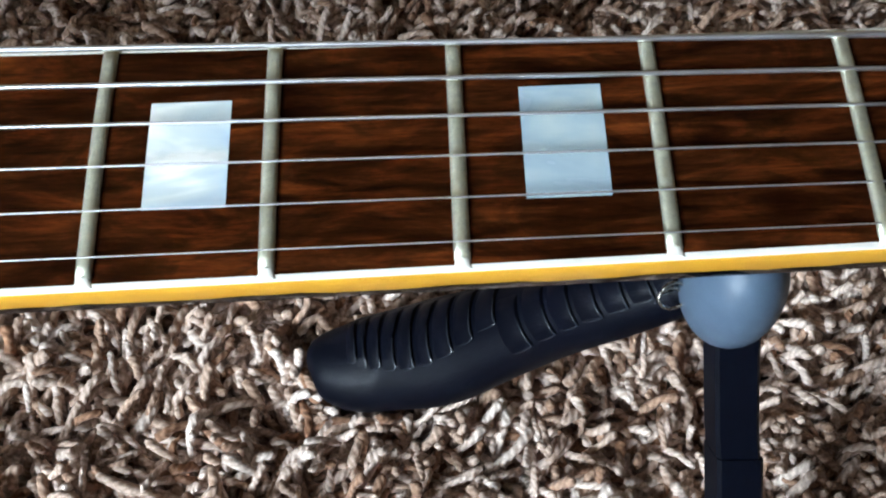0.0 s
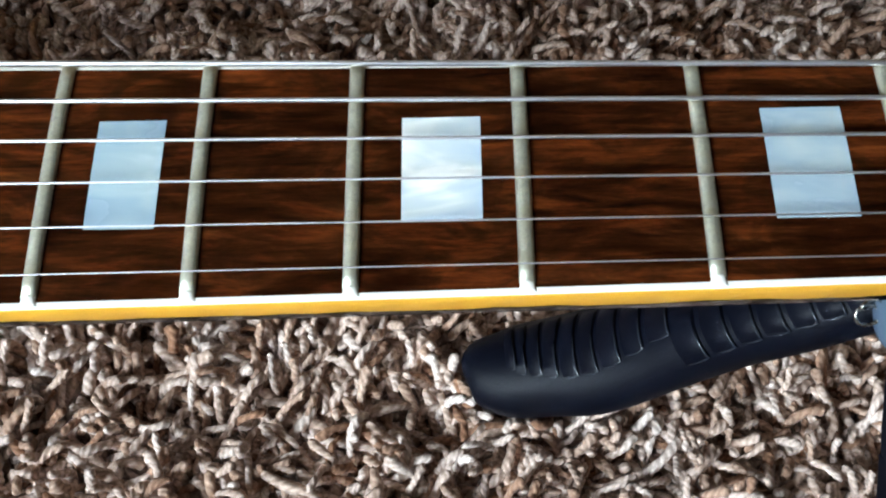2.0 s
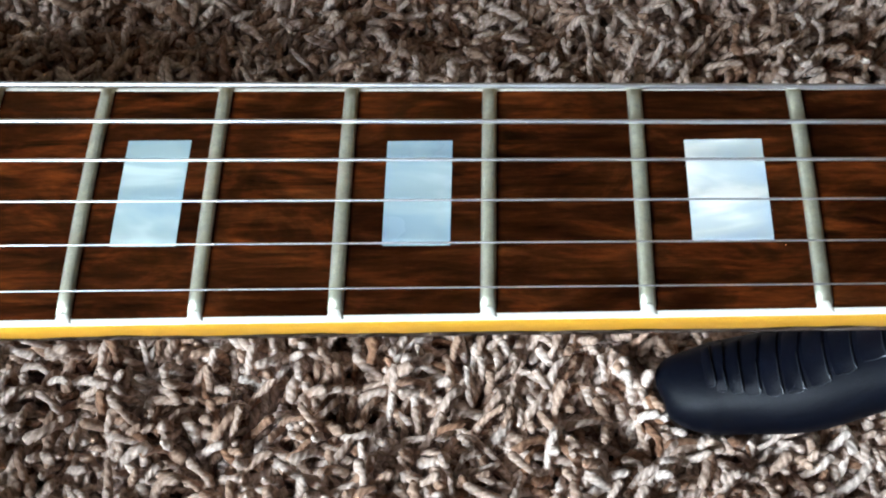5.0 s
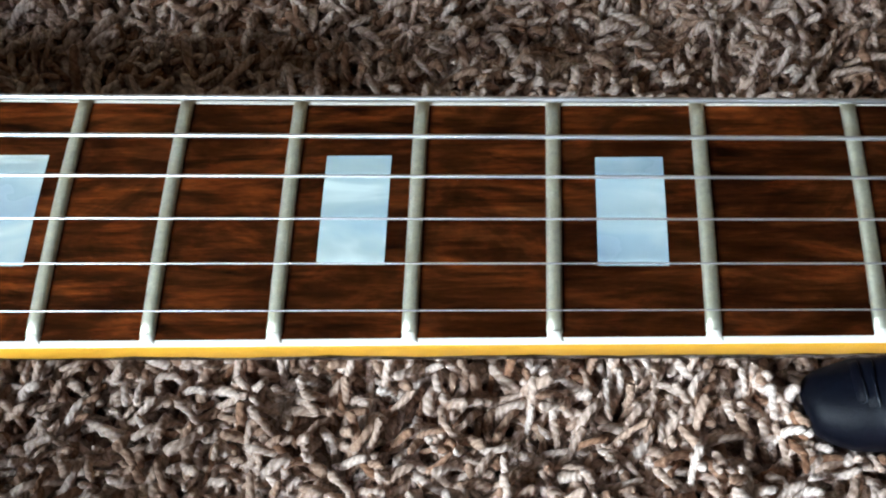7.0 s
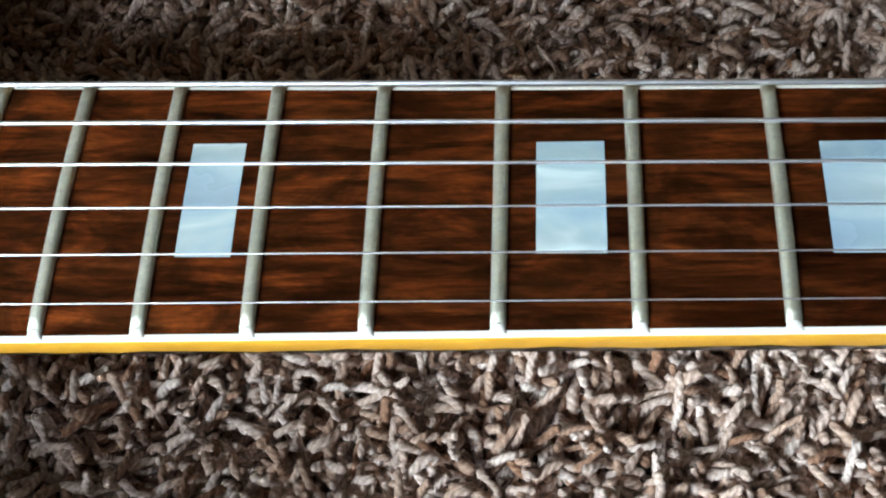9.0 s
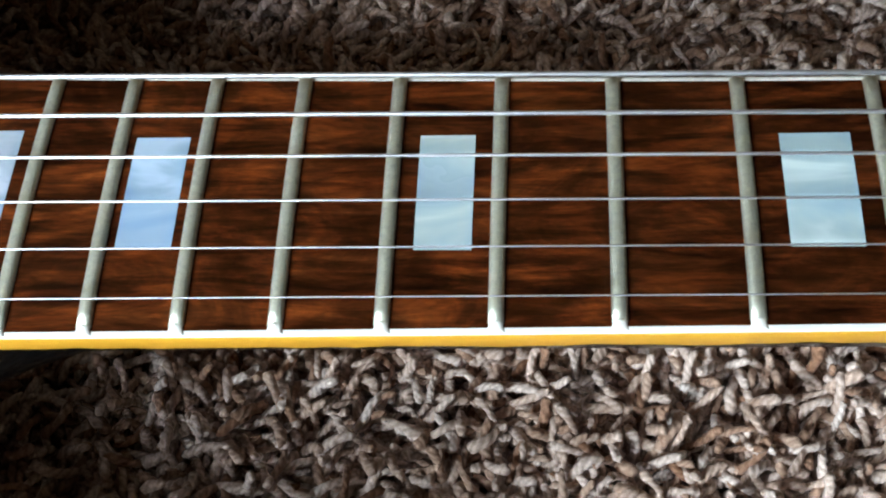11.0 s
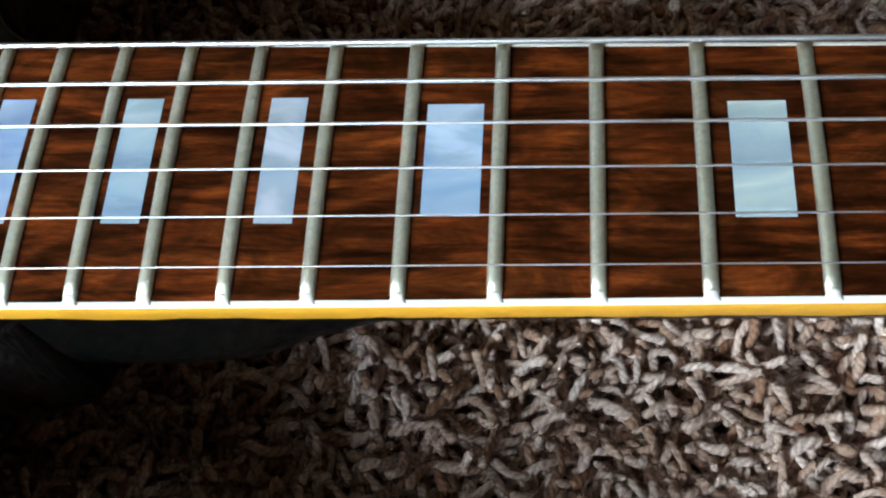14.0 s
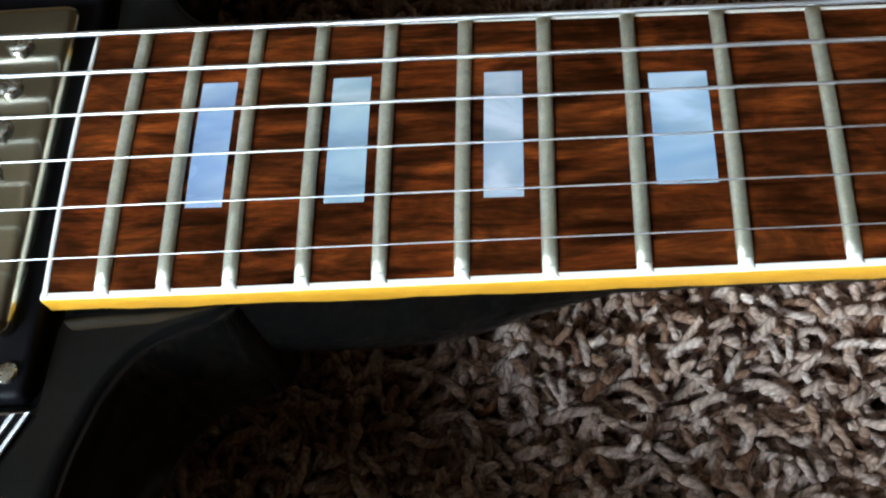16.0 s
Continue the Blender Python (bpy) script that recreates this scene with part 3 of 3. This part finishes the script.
# ---- shag pile ----
def strands(name, region, skip, spacing, sides, segs, seed, label, radius=0.00130):
    """Twisted two-ply yarn ends leaning and curling every way, joined as one mesh."""
    rng = np.random.default_rng(seed)
    x0, x1, y0, y1 = region
    nx, ny = int((x1 - x0) / spacing), int((y1 - y0) / spacing)
    gx, gy = np.meshgrid(np.arange(nx), np.arange(ny))
    px = x0 + (gx.ravel() + rng.uniform(0, 1, gx.size)) * spacing
    py = y0 + (gy.ravel() + rng.uniform(0, 1, gx.size)) * spacing
    keep = ~skip(px, py)
    px, py = px[keep], py[keep]
    n = len(px)
    clump = np.array([noise.noise((a * 34, b * 34, seed)) * 5.5 + noise.noise((a * 9, b * 9, seed + 7.3)) * 3.0 for a, b in zip(px, py)])
    lean_dir = clump + rng.normal(0, 0.7, n)
    length = rng.uniform(0.014, 0.029, n)
    start = radians(90) - np.abs(rng.normal(0, 0.35, n))
    bend = rng.uniform(0.6, 3.0, n)
    swirl = rng.normal(0, 1.6, n)
    rad = radius * rng.uniform(0.72, 1.15, n)
    twist = rng.uniform(5.5, 8.5, n) * rng.choice((-1, 1), n, p=(0.1, 0.9))
    pos = np.stack([px, py, np.full(n, -0.001)], 1)
    s = np.append(np.linspace(0, 0.955, segs), 1.0)
    angle = 2 * np.pi * np.arange(sides) / sides
    verts = np.zeros((n, segs + 1, sides, 3))
    phase = rng.uniform(0, 6.28, n)
    kink = np.zeros((2, n))
    for k, q in enumerate(s):
        kink = kink * 0.7 + rng.normal(0, 0.20, (2, n))
        elev = start - bend * q ** 1.3 + kink[0]
        az = lean_dir + swirl * q + kink[1]
        d = np.stack([np.cos(elev) * np.cos(az), np.cos(elev) * np.sin(az), np.sin(elev)], 1)
        u = np.stack([-np.sin(az), np.cos(az), np.zeros(n)], 1)
        w_ = np.cross(d, u)
        r = rad * (0.9 if k == 0 else 0.55 if k == segs else 1.12 if k == segs - 1 else 1.0) * rng.uniform(0.86, 1.14, n)
        turn = angle[None] + 0 * rad[:, None]
        ply = 1 + 0.20 * np.cos(2 * (angle[None] - (phase + twist * q)[:, None]))
        verts[:, k] = pos[:, None] + (r[:, None] * ply * np.cos(turn))[..., None] * u[:, None] + (r[:, None] * ply * np.sin(turn))[..., None] * w_[:, None]
        pos = pos + d * (length * (s[min(k + 1, segs)] - q))[:, None]
        pos[:, 2] = np.maximum(pos[:, 2], 0.003)
    ring = np.arange(sides)
    quad = np.stack([ring, (ring + 1) % sides, (ring + 1) % sides + sides, ring + sides], 1)
    faces = (quad[None, None] + (np.arange(segs) * sides)[None, :, None, None] + (np.arange(n) * (segs + 1) * sides)[:, None, None, None]).reshape(-1, 4)
    tip = (np.arange(n) * (segs + 1) * sides + segs * sides)[:, None] + ring[None]
    me = bpy.data.meshes.new(name)
    me.vertices.add(verts.size // 3)
    me.vertices.foreach_set("co", verts.reshape(-1).astype(np.float32))
    loops = np.concatenate([faces.ravel(), tip.ravel()])
    me.loops.add(len(loops))
    me.loops.foreach_set("vertex_index", loops.astype(np.int32))
    starts = np.concatenate([np.arange(len(faces)) * 4, len(faces) * 4 + np.arange(n) * sides])
    me.polygons.add(len(starts))
    me.polygons.foreach_set("loop_start", starts.astype(np.int32))
    me.polygons.foreach_set("use_smooth", np.ones(len(starts), bool))
    uv = me.uv_layers.new(name="along")
    u_q = np.stack([ring, ring + 1, ring + 1, ring], 1) / sides
    uvs = np.zeros((n, segs, sides, 4, 2))
    uvs[..., 0] = u_q[None, None]
    for k in range(segs):
        uvs[:, k, :, 0, 1] = uvs[:, k, :, 1, 1] = s[k]
        uvs[:, k, :, 2, 1] = uvs[:, k, :, 3, 1] = s[k + 1]
    full = np.ones((len(loops), 2))
    full[:len(faces) * 4] = uvs.reshape(-1, 2)
    uv.data.foreach_set("uv", full.ravel().astype(np.float32))
    me.update(calc_edges=True)
    me.validate()
    me.materials.append(YARN)
    return tagged(new(name, me), label, "carpet", kind="stuff")


def under_body(x, y):
    """Where the body presses the pile down."""
    return (x < 0.06) & (x > -0.2) & (np.abs(y) < 0.155)


NEAR = (0.06, 0.72, -0.06, 0.18)
strands("carpet_pile", NEAR, lambda x, y: under_body(x, y) | (np.hypot(x - np.clip(x, 0.506, 0.532), y - 0.0080) < 0.0068), 0.0025, 6, 8, 3, "brown and beige twisted shag carpet pile")
strands("carpet_pile", (-0.35, 1.0, -0.35, 0.50), lambda x, y: under_body(x, y) | ((x > NEAR[0]) & (x < NEAR[1]) & (y > NEAR[2]) & (y < NEAR[3])), 0.0085, 5, 4, 5, "brown and beige twisted shag carpet pile", 0.0022)
MID = (-0.35, 1.0, -0.35, 0.50)
strands("carpet_pile", (-0.95, 1.6, -0.95, 1.1), lambda x, y: (x > MID[0]) & (x < MID[1]) & (y > MID[2]) & (y < MID[3]), 0.019, 4, 3, 9, "brown and beige twisted shag carpet pile", 0.0048)
